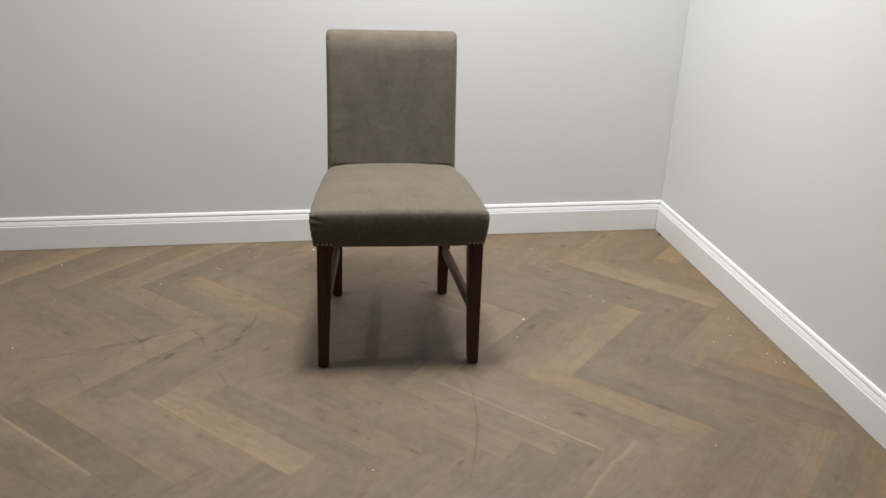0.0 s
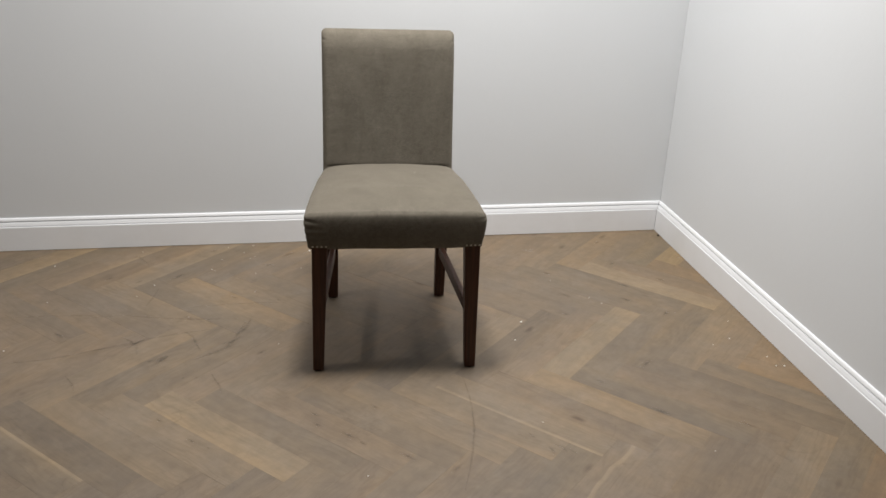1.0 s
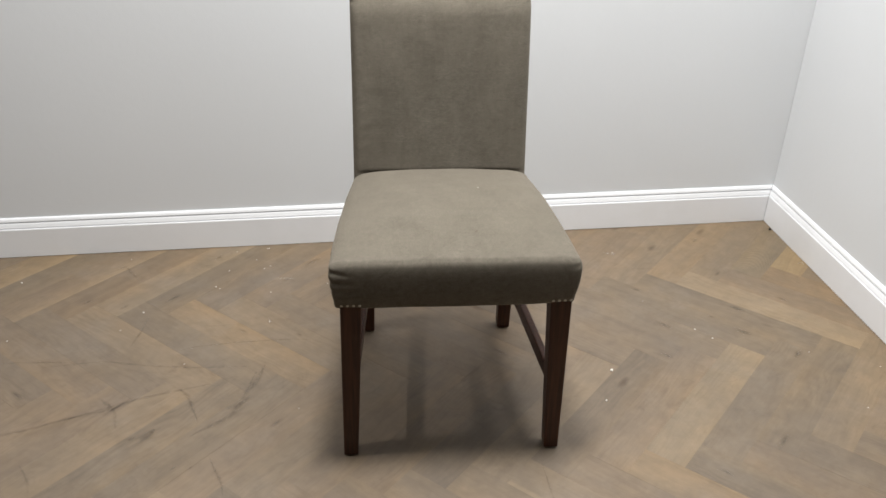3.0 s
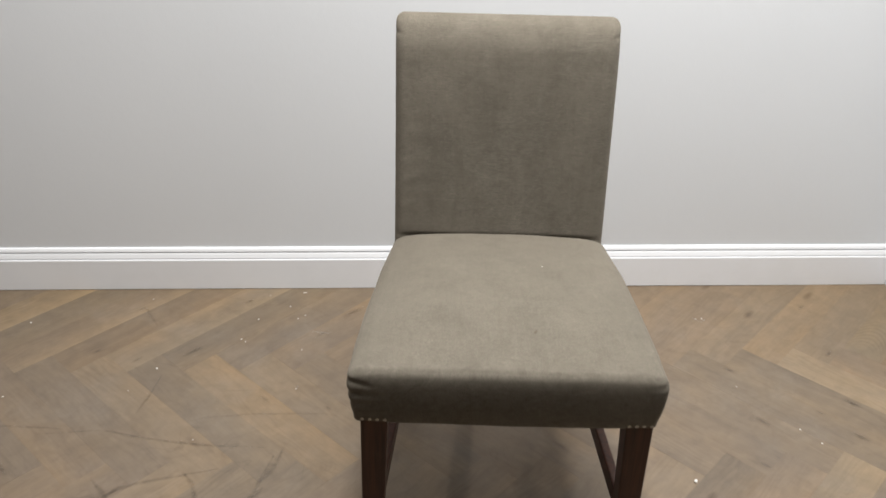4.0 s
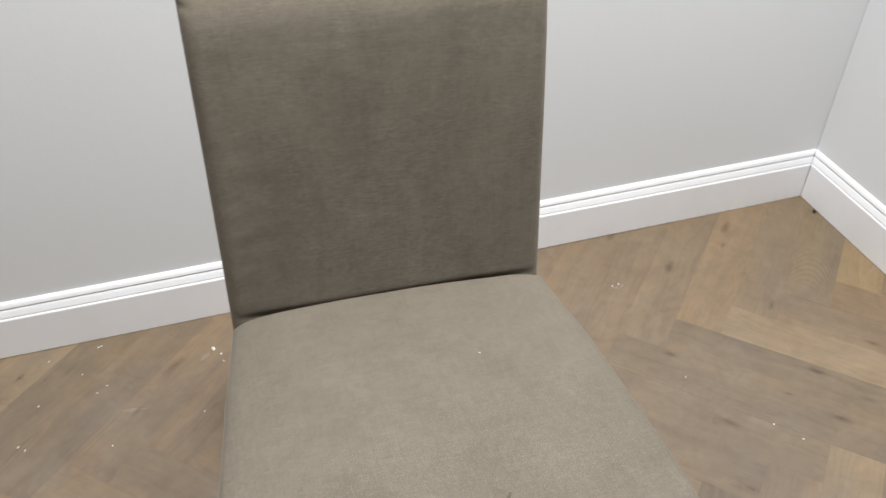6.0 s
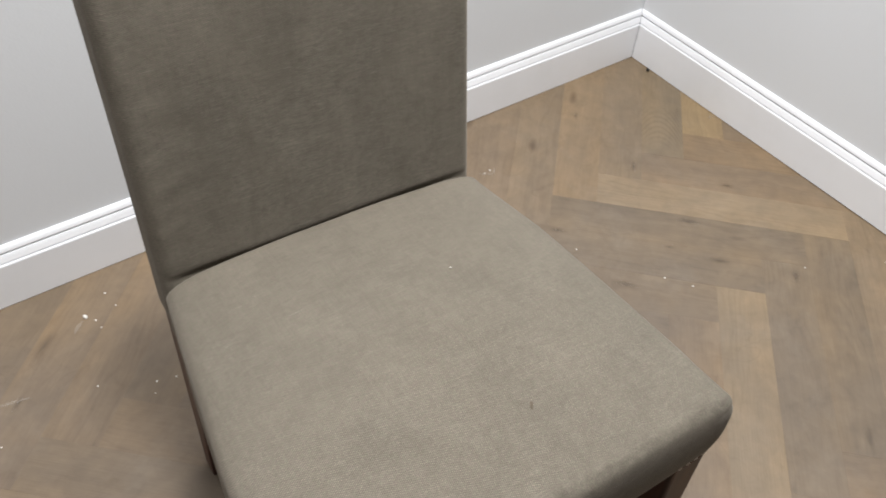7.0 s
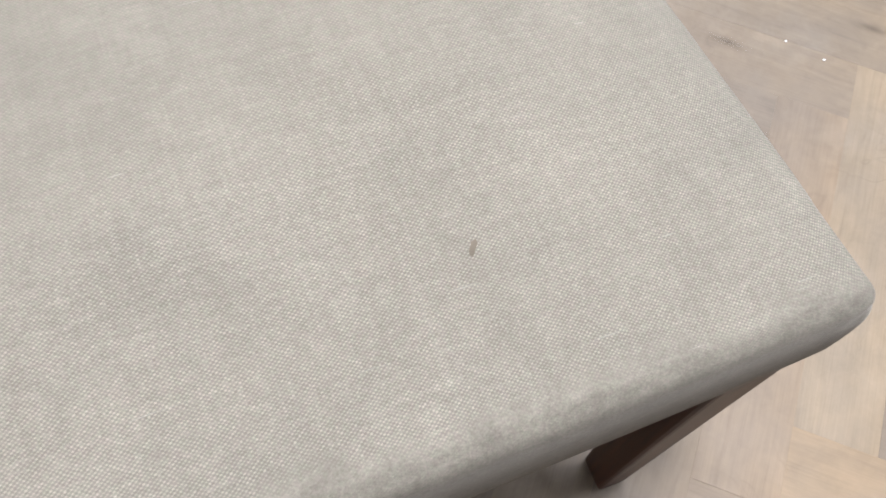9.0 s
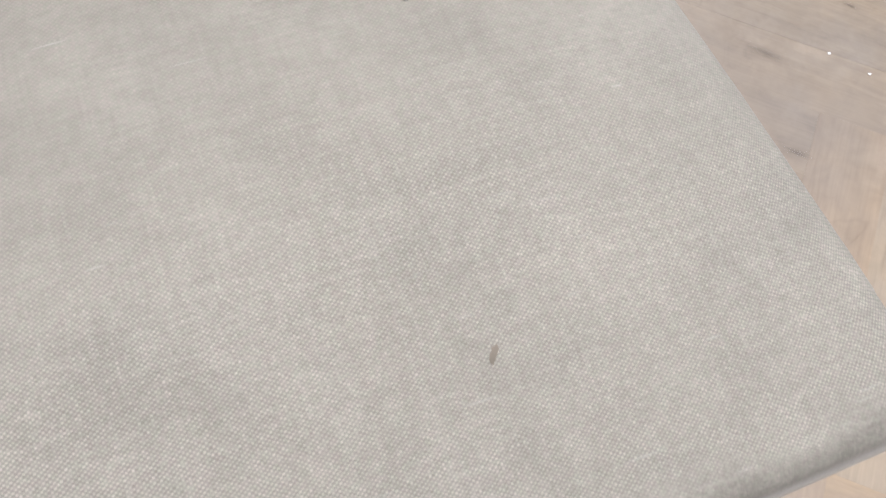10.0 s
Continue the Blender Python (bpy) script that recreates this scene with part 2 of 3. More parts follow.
        cross = n.mix("MIX", cover, cross, (0.985, 0.985, 0.985))
        speck = n.ramp(n.noise(p, 620, 2, 0.6), (0.3, 0.84), (0.7, 1.13))
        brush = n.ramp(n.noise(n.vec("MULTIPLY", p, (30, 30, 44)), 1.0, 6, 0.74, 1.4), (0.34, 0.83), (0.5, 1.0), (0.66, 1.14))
    else:
        cross = n.mix("MIX", 0.45, cross, (0.985, 0.985, 0.985))
        # strokes of the hand have left the pile of the back in upright patches and short smudges
        stroke = n.noise(n.vec("MULTIPLY", p, (24, 24, 6.5)), 1.0, 4, 0.62, 0.7)
        base = n.mix("MULTIPLY", 1.0, base, n.ramp(stroke, (0.36, 0.935), (0.5, 1.0), (0.66, 1.05)))
        smudge = n.noise(n.vec("MULTIPLY", p, (34, 34, 60)), 1.0, 3, 0.6, 1.0)
        base = n.mix("MULTIPLY", 1.0, base, n.ramp(smudge, (0.33, 0.95), (0.46, 1.0), (0.70, 1.02)))
    color = n.mix("MULTIPLY", 1.0, base, cross)
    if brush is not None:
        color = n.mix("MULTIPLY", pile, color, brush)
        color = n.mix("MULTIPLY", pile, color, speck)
    color = n.mix("MULTIPLY", 1.0, color, n.ramp(thread, (0.36, 0.962), (0.64, 1.038)))
    color = n.mix("MULTIPLY", 1.0, color, n.ramp(melange, (0.34, (1.025, 0.992, 1.015)), (0.66, (0.975, 1.006, 0.98))))
    # the weft stands out in short dashes, most where the nap is rubbed
    dash = n.ramp(fibre, (0.32, 1 - 0.26 * slubby), (0.5, 1.0), (0.68, 1 + 0.30 * slubby))
    color = n.mix("MULTIPLY", n.math("ADD", 0.4, n.math("MULTIPLY", rubbed, 0.6)), color, dash)
    color = n.mix("MULTIPLY", n.math("MULTIPLY", rubbed, slubby), color, (1.09, 1.10, 1.12))
    color = n.mix("MULTIPLY", 1.0, color, n.ramp(patchy, (0.3, 0.938), (0.5, 1.0), (0.7, 1.046)))
    color = n.mix("MULTIPLY", 1.0, color, n.ramp(n.noise(p, 75, 4, 0.62, 0.8), (0.36, 0.955), (0.64, 1.04)))
    color = n.mix("MIX", n.math("MULTIPLY", slub, 0.34), color, (0.255, 0.24, 0.21))
    height = n.math("ADD", n.math("ADD", weave, n.math("MULTIPLY", fibre, 0.8)), n.math("MULTIPLY", slub, 0.6))
    n.bsdf.inputs["Sheen Weight"].default_value = 0.19
    n.bsdf.inputs["Sheen Roughness"].default_value = 0.38
    n.bsdf.inputs["Sheen Tint"].default_value = (0.95, 0.86, 0.74, 1)
    n.bsdf.inputs["Specular IOR Level"].default_value = 0.15
    return n.finish(color, 0.92, n.bump(height, 0.15, 0.0006))


def dark_wood():
    n = Nodes("dark_stained_wood")
    p = object_coords(n)
    grain = n.noise(n.vec("MULTIPLY", p, (160, 160, 7)), 1.0, 3, 0.6)
    worn = n.noise(p, 24, 3)
    color = n.mix("MIX", n.ramp(grain, (0.32, 0.0), (0.68, 1.0)), (0.030, 0.0098, 0.0046), (0.074, 0.0245, 0.0108))
    color = n.mix("MIX", n.ramp(worn, (0.6, 0.0), (0.8, 0.3)), color, (0.07, 0.035, 0.02))
    n.bsdf.inputs["Coat Weight"].default_value = 0.08
    n.bsdf.inputs["Coat Roughness"].default_value = 0.3
    n.bsdf.inputs["Specular IOR Level"].default_value = 0.3
    return n.finish(color, 0.48, n.bump(grain, 0.25, 0.0006))


def plain(name, color, rough, metallic=0.0, scale=150.0, depth=0.25):
    """A small-scale surface with grain: chips, nails, lint."""
    n = Nodes(name)
    grain = n.noise(object_coords(n), scale, 3, 0.6)
    n.bsdf.inputs["Metallic"].default_value = metallic
    tone = n.mix("MULTIPLY", 1.0, color, n.ramp(grain, (0.3, 1 - depth), (0.7, 1 + depth * 0.5)))
    return n.finish(tone, rough, n.bump(grain, 0.3, 0.0005))


WALL, TRIM, CEIL, UNSEEN_DARK = wall_paint(), trim_paint(), unseen_ceiling_paint(), far_paint()
OAK, OAK_FAR, WOOD = oak(True), oak(False), dark_wood()
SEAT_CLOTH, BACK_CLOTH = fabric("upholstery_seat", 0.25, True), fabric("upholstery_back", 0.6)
OAK_ARCH = oak(True, arch=-0.15)
OAK_SAP, OAK_CURL, OAK_SOFT = oak(True, 0.013, 0.012), oak(True, 0.055, 0.10), oak(True, 0.040, 0.014, 30.0)
NICKEL = plain("antique_nickel", (0.46, 0.43, 0.39), 0.46, 1.0)
PLASTER = plain("plaster_crumb", (0.80, 0.77, 0.72), 0.9)
SUBFLOOR = plain("joint_dark", (0.115, 0.09, 0.067), 0.95, 0.0, 30.0)
LINT = plain("lint", (0.46, 0.43, 0.38), 0.9)
GLIDE = plain("dark_plastic", (0.018, 0.015, 0.013), 0.55)
SOOT = plain("dark_dirt", (0.02, 0.018, 0.016), 0.95)
STAIN = plain("stain_grey", (0.088, 0.070, 0.050), 0.95)


# ---- building helpers ----
def part(name, bm, material, parent=None, label="", smooth=False):
    mesh = bpy.data.meshes.new(name)
    bm.to_mesh(mesh)
    bm.free()
    if smooth:
        mesh.shade_smooth()
    mesh.materials.append(material)
    ob = new(name, mesh)
    ob.parent = parent
    if label:
        ob["label"] = label
    return ob


def box(x0, x1, y0, y1, z0, z1, bevel=0.0):
    bm = bmesh.new()
    bmesh.ops.create_cube(bm, size=1)
    for v in bm.verts:
        v.co = ((x0 + x1) / 2 + v.co.x * (x1 - x0), (y0 + y1) / 2 + v.co.y * (y1 - y0), (z0 + z1) / 2 + v.co.z * (z1 - z0))
    if bevel:
        bmesh.ops.bevel(bm, geom=bm.edges[:], offset=bevel, segments=2, affect="EDGES", profile=0.6)
    return bm


def bar(a, b, size_a, size_b, bevel=0.003):
    """A squared bar from a to b with its own width and depth at each end; both ends are level."""
    bm = bmesh.new()
    loops = []
    for (x, y, z), (w, d) in ((a, size_a), (b, size_b)):
        loops.append([bm.verts.new((x + sx * w / 2, y + sy * d / 2, z)) for sx, sy in ((-1, -1), (1, -1), (1, 1), (-1, 1))])
    bm.faces.new(loops[0][::-1])
    bm.faces.new(loops[1])
    for i in range(4):
        bm.faces.new((loops[0][i], loops[0][(i + 1) % 4], loops[1][(i + 1) % 4], loops[1][i]))
    bmesh.ops.recalc_face_normals(bm, faces=bm.faces[:])
    bmesh.ops.bevel(bm, geom=bm.edges[:], offset=bevel, segments=2, affect="EDGES", profile=0.5)
    return bm


# ---- the room ----
WEST, SOUTH, SKIN = -6.0, -7.0, 0.016      # far walls; thickness of the skirting
THICK = 0.12
wall = part("wall_north", box(WEST - THICK, SKIN + THICK, SKIN, SKIN + THICK, -0.1, CEILING), WALL)
tagged(wall, "light warm grey painted plaster wall behind the chair", "wall", kind="structure")
wall = part("wall_east", box(SKIN, SKIN + THICK, SOUTH - THICK, SKIN - 0.0012, -0.1, CEILING), WALL)
tagged(wall, "light warm grey painted plaster wall meeting the corner", "wall", kind="structure")
# west and south walls are never in view; added dark to hold down bounce
wall = part("wall_west", box(WEST - THICK, WEST, SOUTH - THICK, SKIN, -0.1, CEILING), UNSEEN_DARK)
tagged(wall, "unseen wall added to close the room, dark to cut bounced light", "wall", kind="structure")
wall = part("wall_south", box(WEST, SKIN, SOUTH - THICK, SOUTH, -0.1, CEILING), UNSEEN_DARK)
tagged(wall, "unseen wall added to close the room, dark to cut bounced light", "wall", kind="structure")
# out of view; its grey keeps the fill from above low
top = part("ceiling", box(WEST - THICK, SKIN + THICK, SOUTH - THICK, SKIN + THICK, CEILING, CEILING + 0.1), CEIL)
tagged(top, "unseen ceiling, greyed to cut bounced light", "ceiling", kind="structure")

# skirting profile: distance from the wall and height, in metres
PROFILE = [(0.016, 0.0016), (0.016, 0.0898), (0.0157, 0.0910), (0.0150, 0.0922), (0.0141, 0.0930), (0.0106, 0.0933), (0.0104, 0.0950), (0.0132, 0.0954),
           (0.0129, 0.0968), (0.0114, 0.1010), (0.0098, 0.1055), (0.0080, 0.1092), (0.0030, 0.1096), (0.0028, 0.1124), (0.0080, 0.1128),
           (0.0080, 0.1142), (0.0066, 0.1184), (0.0047, 0.1218), (0.0020, 0.1238), (0.0, 0.1241)]


def skirting(along, steps=60):
    """A moulded skirting board; along="x" runs on the north wall, "y" on the east wall. Mitred in the corner."""
    bm = bmesh.new()
    rings = []
    far = WEST if along == "x" else SOUTH
    for s in range(steps + 1):
        ring = []
        for d, z in PROFILE:
            end = SKIN - d
            t = s / steps
            c = end - 0.0008 + (far - end) * t      # a hairline crack stays open in the mitre
            wave = 0.0006 * noise.noise((c * 1.7, 3.1 if along == "x" else 7.7, z * 3))
            if z < 0.01:      # it stands off the floor by an uneven gap
                z += 0.0013 * noise.noise((c * 2.3, 5.0, 0.0))
            ring.append(bm.verts.new((c, end + wave, z) if along == "x" else (end + wave, c, z)))
        rings.append(ring)
    for a, b in zip(rings, rings[1:]):
        for i in range(len(PROFILE) - 1):
            bm.faces.new((a[i], a[i + 1], b[i + 1], b[i]))
    bmesh.ops.recalc_face_normals(bm, faces=bm.faces[:])
    return bm


for name, along in (("baseboard_north", "x"), ("baseboard_east", "y")):
    board = part(name, skirting(along), TRIM)
    tagged(board, "white painted moulded baseboard along the wall", "baseboard", kind="structure")

# ---- the chair ----
chair = new("dining_chair")
chair.matrix_world = pose(-1.1967, -0.9605, 0, 0, 0, -3.48)
tagged(chair, "armless dining chair in greige linen upholstery with dark-stained wooden legs", "chair")


def pad(hx, hy, hz, r, nx, ny, nz):
    """A rounded box about the origin, finely gridded, made face by face and welded."""
    bm = bmesh.new()
    h, n = (hx, hy, hz), (nx, ny, nz)

    def spread(count, half):
        """Positions along one side, closer together near the edges."""
        inner = [half * (1 - 2 * i / count) for i in range(count + 1)]
        return [math.copysign(half * (1 - (1 - abs(v) / half) ** 1.25), v) if half else v for v in inner]

    seen = {}

    def vert(co):
        key = tuple(round(c, 6) for c in co)
        if key not in seen:
            core = Vector([max(-(h[i] - r), min(h[i] - r, co[i])) for i in range(3)])
            off = Vector(co) - core
            seen[key] = bm.verts.new(core + off.normalized() * r if off.length > 1e-9 else core)
        return seen[key]

    for axis in range(3):
        u, v = (axis + 1) % 3, (axis + 2) % 3
        us, vs = spread(n[u], h[u]), spread(n[v], h[v])
        for sign in (-1, 1):
            def at(i, j):
                co = [0, 0, 0]
                co[axis], co[u], co[v] = sign * h[axis], us[i], vs[j]
                return vert(co)
            for i in range(n[u]):
                for j in range(n[v]):
                    bm.faces.new((at(i, j), at(i + 1, j), at(i + 1, j + 1), at(i, j + 1)))
    bmesh.ops.recalc_face_normals(bm, faces=bm.faces[:])
    return bm


def bell(v, width):
    return math.exp(-(v / width) ** 2)


def seat_shape():
    bm = pad(0.2445, 0.225, 0.0485, 0.0085, 120, 130, 34)
    for v in bm.verts:
        x, y, z = v.co.x, v.co.y + 0.214, v.co.z + 0.4285
        low = (z - 0.384) / 0.093                          # 0 at the bottom, 1 at the top edge
        wide = np.interp(y, (-0.01, 0.08, 0.18, 0.30, 0.42), (0.2466, 0.2422, 0.2342, 0.2200, 0.2030)) / 0.2445
        fx, fy = x / 0.2445, (y - 0.214) / 0.225
        x *= wide * (1 - 0.046 * max(0, 1 - max(0, y) / 0.16) * min(1, max(0, 0.9 - low)) ** 1.3)
        x -= 0.0028 * max(0, 1 - max(0, y) / 0.25)
        # full faces: swell at mid height, drawn in at the bottom
        swell = 0.0030 * math.sin(math.pi * min(1, max(0, low * 0.9))) - 0.009 * max(0, 0.45 - low) ** 1.5
        x += math.copysign(swell * 0.5, x) * abs(fx) ** 6
        y += (-swell if fy < 0 else 0) * abs(fy) ** 6
        front = max(0, -fy) ** 6
        y -= 0.004 * (1 - fx * fx) * front
        lean = max(0, (low - 0.2) / 0.8)
        y += (0.002 * lean + 0.0065 * lean ** 9) * front     # the front face leans back towards its top edge
        # crown of the stuffing
        rise = min(1, max(0, (y + 0.006) / 0.15))
        rise = 1 - (1 - rise) ** 1.35
        rear = 1 - 0.85 * max(0, (y - 0.24) / 0.19) ** 2 if y > 0.24 else 1
        over = max(0.0, low - 0.4) / 0.6
        z -= 0.005 * over * (max(0, abs(fx) - 0.88) / 0.12) ** 2
        z -= 0.007 * over * min(1, max(0, (y - 0.3) / 0.1)) * (max(0, abs(fx) - 0.72) / 0.28) ** 2
        z += (0.0045 + 0.0055 * (1 - fx ** 4)) * over * max(0, -fy) ** 3
        z += 0.031 * (1 - abs(fx) ** 2.6) * rise * rear * over
        # it turns down into the crease under the backrest
        z -= 0.040 * over * min(1, max(0, (y - 0.4135) / 0.008)) ** 2
        # creases pleated in at the front corners
        if fy < -0.7:
            for side, length, z0, fall, deep in ((-1, 0.040, 0.466, 0.22, 0.0030), (1, 0.022, 0.470, 0.30, 0.0018), (-1, 0.055, 0.443, 0.05, 0.0026), (-1, 0.075, 0.424, 0.02, 0.0020)):
                reach = (0.2445 - side * v.co.x) / length
                if reach < 1.0:
                    line = z0 - fall * reach * length
                    cut = deep * bell(z - line, 0.0045) * (1 - max(0, reach)) ** 0.7
                    y += cut
                    x -= side * cut * 0.6
        wrinkle = noise.noise((x * 9, y * 9, z * 14)) * 0.0016 + noise.noise((x * 30, y * 26, z * 40)) * 0.0004
        v.co = (x, y, z + wrinkle)
    return bm


def back_shape():
    bm = pad(0.201, 0.032, 0.271, 0.015, 100, 24, 140)
    for v in bm.verts:
        x, y, z = v.co.x, v.co.y, v.co.z
        up = (z + 0.271) / 0.542
        fx = x / 0.201
        x *= 1.011 - 0.009 * up
        x += math.copysign(0.0035 * math.sin(math.pi * up) * abs(fx) ** 5, x) * -0.3
        # the front is slightly hollow across and full along the middle
        front = max(0.0, -y / 0.032)
        if y < 0:
            y += 0.006 * (1 - fx * fx) * (0.4 - abs(up - 0.55))
        # the upper part bends back more and more, then turns over the top
        bend = min(1.0, max(0.0, (z - 0.03) / 0.241))
        roll = min(1.0, max(0.0, (z - 0.214) / 0.057))
        if y < 0:
            y *= max(0.05, (1 - roll ** 1.95) ** (1 / 1.95))
        z -= 0.008 * max(0.0, y / 0.032) * roll      # and falls away behind
        y += 0.014 * bend ** 3
        # and the foot tucks into the crease above the seat
        y += 0.0042 * bell(z + 0.1415, 0.0048) * front * (1 - abs(fx) ** 8)
        y += 0.003 * (max(0.0, abs(fx) - 0.90) / 0.10) ** 2 * front     # full, rounded sides
        # pleats at the top corners
        for side in (-1, 1):
            reach = (0.201 - side * v.co.x) / 0.016
            if reach < 1 and y < 0.01:
                y += 0.0042 * bell(z - 0.241, 0.0036) * (1 - max(0, reach))
        # below the seat it is drawn in between the rear legs
        x *= 1 - 0.06 * min(1.0, max(0.0, (-0.205 - z) / 0.03))
        folds = noise.noise((x * 16, 2.0, z * 95)) * 0.0003 * bell(z - 0.200, 0.016)
        folds += noise.noise((x * 22, 4.0, z * 44)) * 0.0011 * bell(x + 0.165, 0.035) * bell(z + 0.02, 0.12)
        folds += noise.noise((x * 14, 4.0, z * 16)) * 0.0007 + noise.noise((x * 6, 1.0, z * 6)) * 0.0014
        y += folds
        z = z + 0.6155 - 0.006 * min(1.0, max(0.0, (z - 0.1) / 0.17))
        v.co = (x - 0.0015, y + 0.4155 + 0.0335 + (z - 0.46) * 0.138, z)
    return bm


seat_bm = seat_shape()
seat_tree = BVHTree.FromBMesh(seat_bm)
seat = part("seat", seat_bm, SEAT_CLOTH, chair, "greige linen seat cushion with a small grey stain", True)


def on_seat(x, y, above=0.0004):
    return seat_tree.ray_cast(Vector((x, y, 1)), Vector((0, 0, -1)))[0] + Vector((0, 0, above))


def seat_patch(cx, cy, length, width, turn, rough, seed):
    """A thin ragged patch that follows the seat."""
    pick = random.Random(seed)
    bm = bmesh.new()
    ring = []
    for i in range(16):
        a = 2 * math.pi * i / 16
        r = 1 + pick.uniform(-rough, rough)
        lx, ly = math.cos(a) * width / 2 * r, math.sin(a) * length / 2 * r
        c, d = math.cos(radians(turn)), math.sin(radians(turn))
        ring.append(bm.verts.new(on_seat(cx + lx * c - ly * d, cy + lx * d + ly * c)))
    bm.faces.new(ring)
    return bm


part("stain", seat_patch(0.0446, 0.0830, 0.0052, 0.0034, -30, 0.22, 3), STAIN, seat, "small grey-brown stain")
part("stain", seat_patch(0.0424, 0.0800, 0.0052, 0.0029, -24, 0.25, 8), STAIN, seat, "small grey-brown stain")
part("backrest", back_shape(), BACK_CLOTH, chair, "tall padded backrest rolled over at the top", True)
glide = None
for side in (-1, 1):
    for top, foot, wide, slim in (((side * 0.2085, 0.0135, 0.388), (side * 0.2185, 0.0075, 0.004), (0.043, 0.046), (0.031, 0.0345)),
                                  ((side * 0.1785, 0.448, 0.388), (side * 0.1785, 0.470, 0.004), (0.042, 0.046), (0.032, 0.034))):
        leg = part("leg", bar(top, foot, wide, slim), WOOD, chair)
        if glide is None:
            bm = bmesh.new()
            bmesh.ops.create_cone(bm, cap_ends=True, segments=20, radius1=0.0115, radius2=0.0125, depth=0.005)
            glide = part("foot_glide", bm, GLIDE, leg, "dark plastic foot glide")
            pad_under = glide
        else:
            pad_under = new("foot_glide", glide.data)
            pad_under.parent = leg
            pad_under["label"] = "dark plastic foot glide"
        pad_under.location = (foot[0], foot[1], 0.0026)
    bm = bar((0, 0, -0.216), (0, 0, 0.216), (0.017, 0.034), (0.017, 0.034), 0.003)
    turn = Matrix.Translation((side * 0.1925, 0.236, 0.179)) @ Euler((radians(90), 0, radians(side * 4.4))).to_matrix().to_4x4()
    bm.transform(turn)
    part("stretcher", bm, WOOD, chair)

nail = None
for side in (-1, 1):
    for i in range(4):
        x = side * (0.2265 - i * 0.0118)
        if nail is None:
            bm = bmesh.new()
            bmesh.ops.create_uvsphere(bm, u_segments=12, v_segments=6, radius=0.0040)
            for v in bm.verts:
                v.co.y *= 0.55
            nail = part("nail_head", bm, NICKEL, chair, "", True)
            ob = nail
        else:
            ob = new("nail_head", nail.data)
            ob.parent = chair
        hit = seat_tree.ray_cast(Vector((x, -0.2, 0.3905)), Vector((0, 1, 0)))[0]
        ob.location = hit + Vector((0, 0.0014, 0))

# ---- the parquet ----
floor = part("floor", box(WEST, SKIN, SOUTH, SKIN, -0.1, -0.005), SUBFLOOR)
tagged(floor, "worn greyish-brown oak herringbone parquet floor", "floor", kind="structure")
W, L, V0, U0 = 0.0923, 0.512, 0.170, -1.3506
EDGE = 0.010
ROOT = math.sqrt(0.5)


def clip(poly):
    """Cuts a convex outline to the room, in plan."""
    for axis, limit, keep_less in ((0, EDGE, True), (1, EDGE, True), (0, WEST, False), (1, SOUTH, False)):
        out = []
        for i, a in enumerate(poly):
            b = poly[(i + 1) % len(poly)]
            ina = a[axis] <= limit if keep_less else a[axis] >= limit
            inb = b[axis] <= limit if keep_less else b[axis] >= limit
            if ina:
                out.append(a)
            if ina != inb:
                f = (limit - a[axis]) / (b[axis] - a[axis])
                out.append((a[0] + f * (b[0] - a[0]), a[1] + f * (b[1] - a[1])))
        poly = out
        if len(poly) < 3:
            return []
    return poly


def plank_faces(poly, z=0.0):
    """Vertices and faces of one plank with eased edges, from its outline."""
    cx, cy = sum(p[0] for p in poly) / len(poly), sum(p[1] for p in poly) / len(poly)

    def ring(inset, z):
        out = []
        for x, y in poly:
            dx, dy = cx - x, cy - y
            out.append((x + math.copysign(min(abs(dx), inset), dx), y + math.copysign(min(abs(dy), inset), dy), z))
        return out

    k = len(poly)
    verts = ring(0.00002, -0.0045 + z) + ring(0.00002, -0.00012 + z) + ring(0.0002, z)
    faces = [tuple(range(2 * k, 3 * k))]
    for lo in (0, k):
        faces += [(lo + i, lo + (i + 1) % k, lo + k + (i + 1) % k, lo + k + i) for i in range(k)]
    return verts, faces


PALE, HONEY, FAWN = (0.214, 0.168, 0.118), (0.206, 0.156, 0.106), (0.188, 0.148, 0.108)
GREY, SLATE, AMBER = (0.160, 0.129, 0.098), (0.144, 0.116, 0.090), (0.192, 0.141, 0.095)
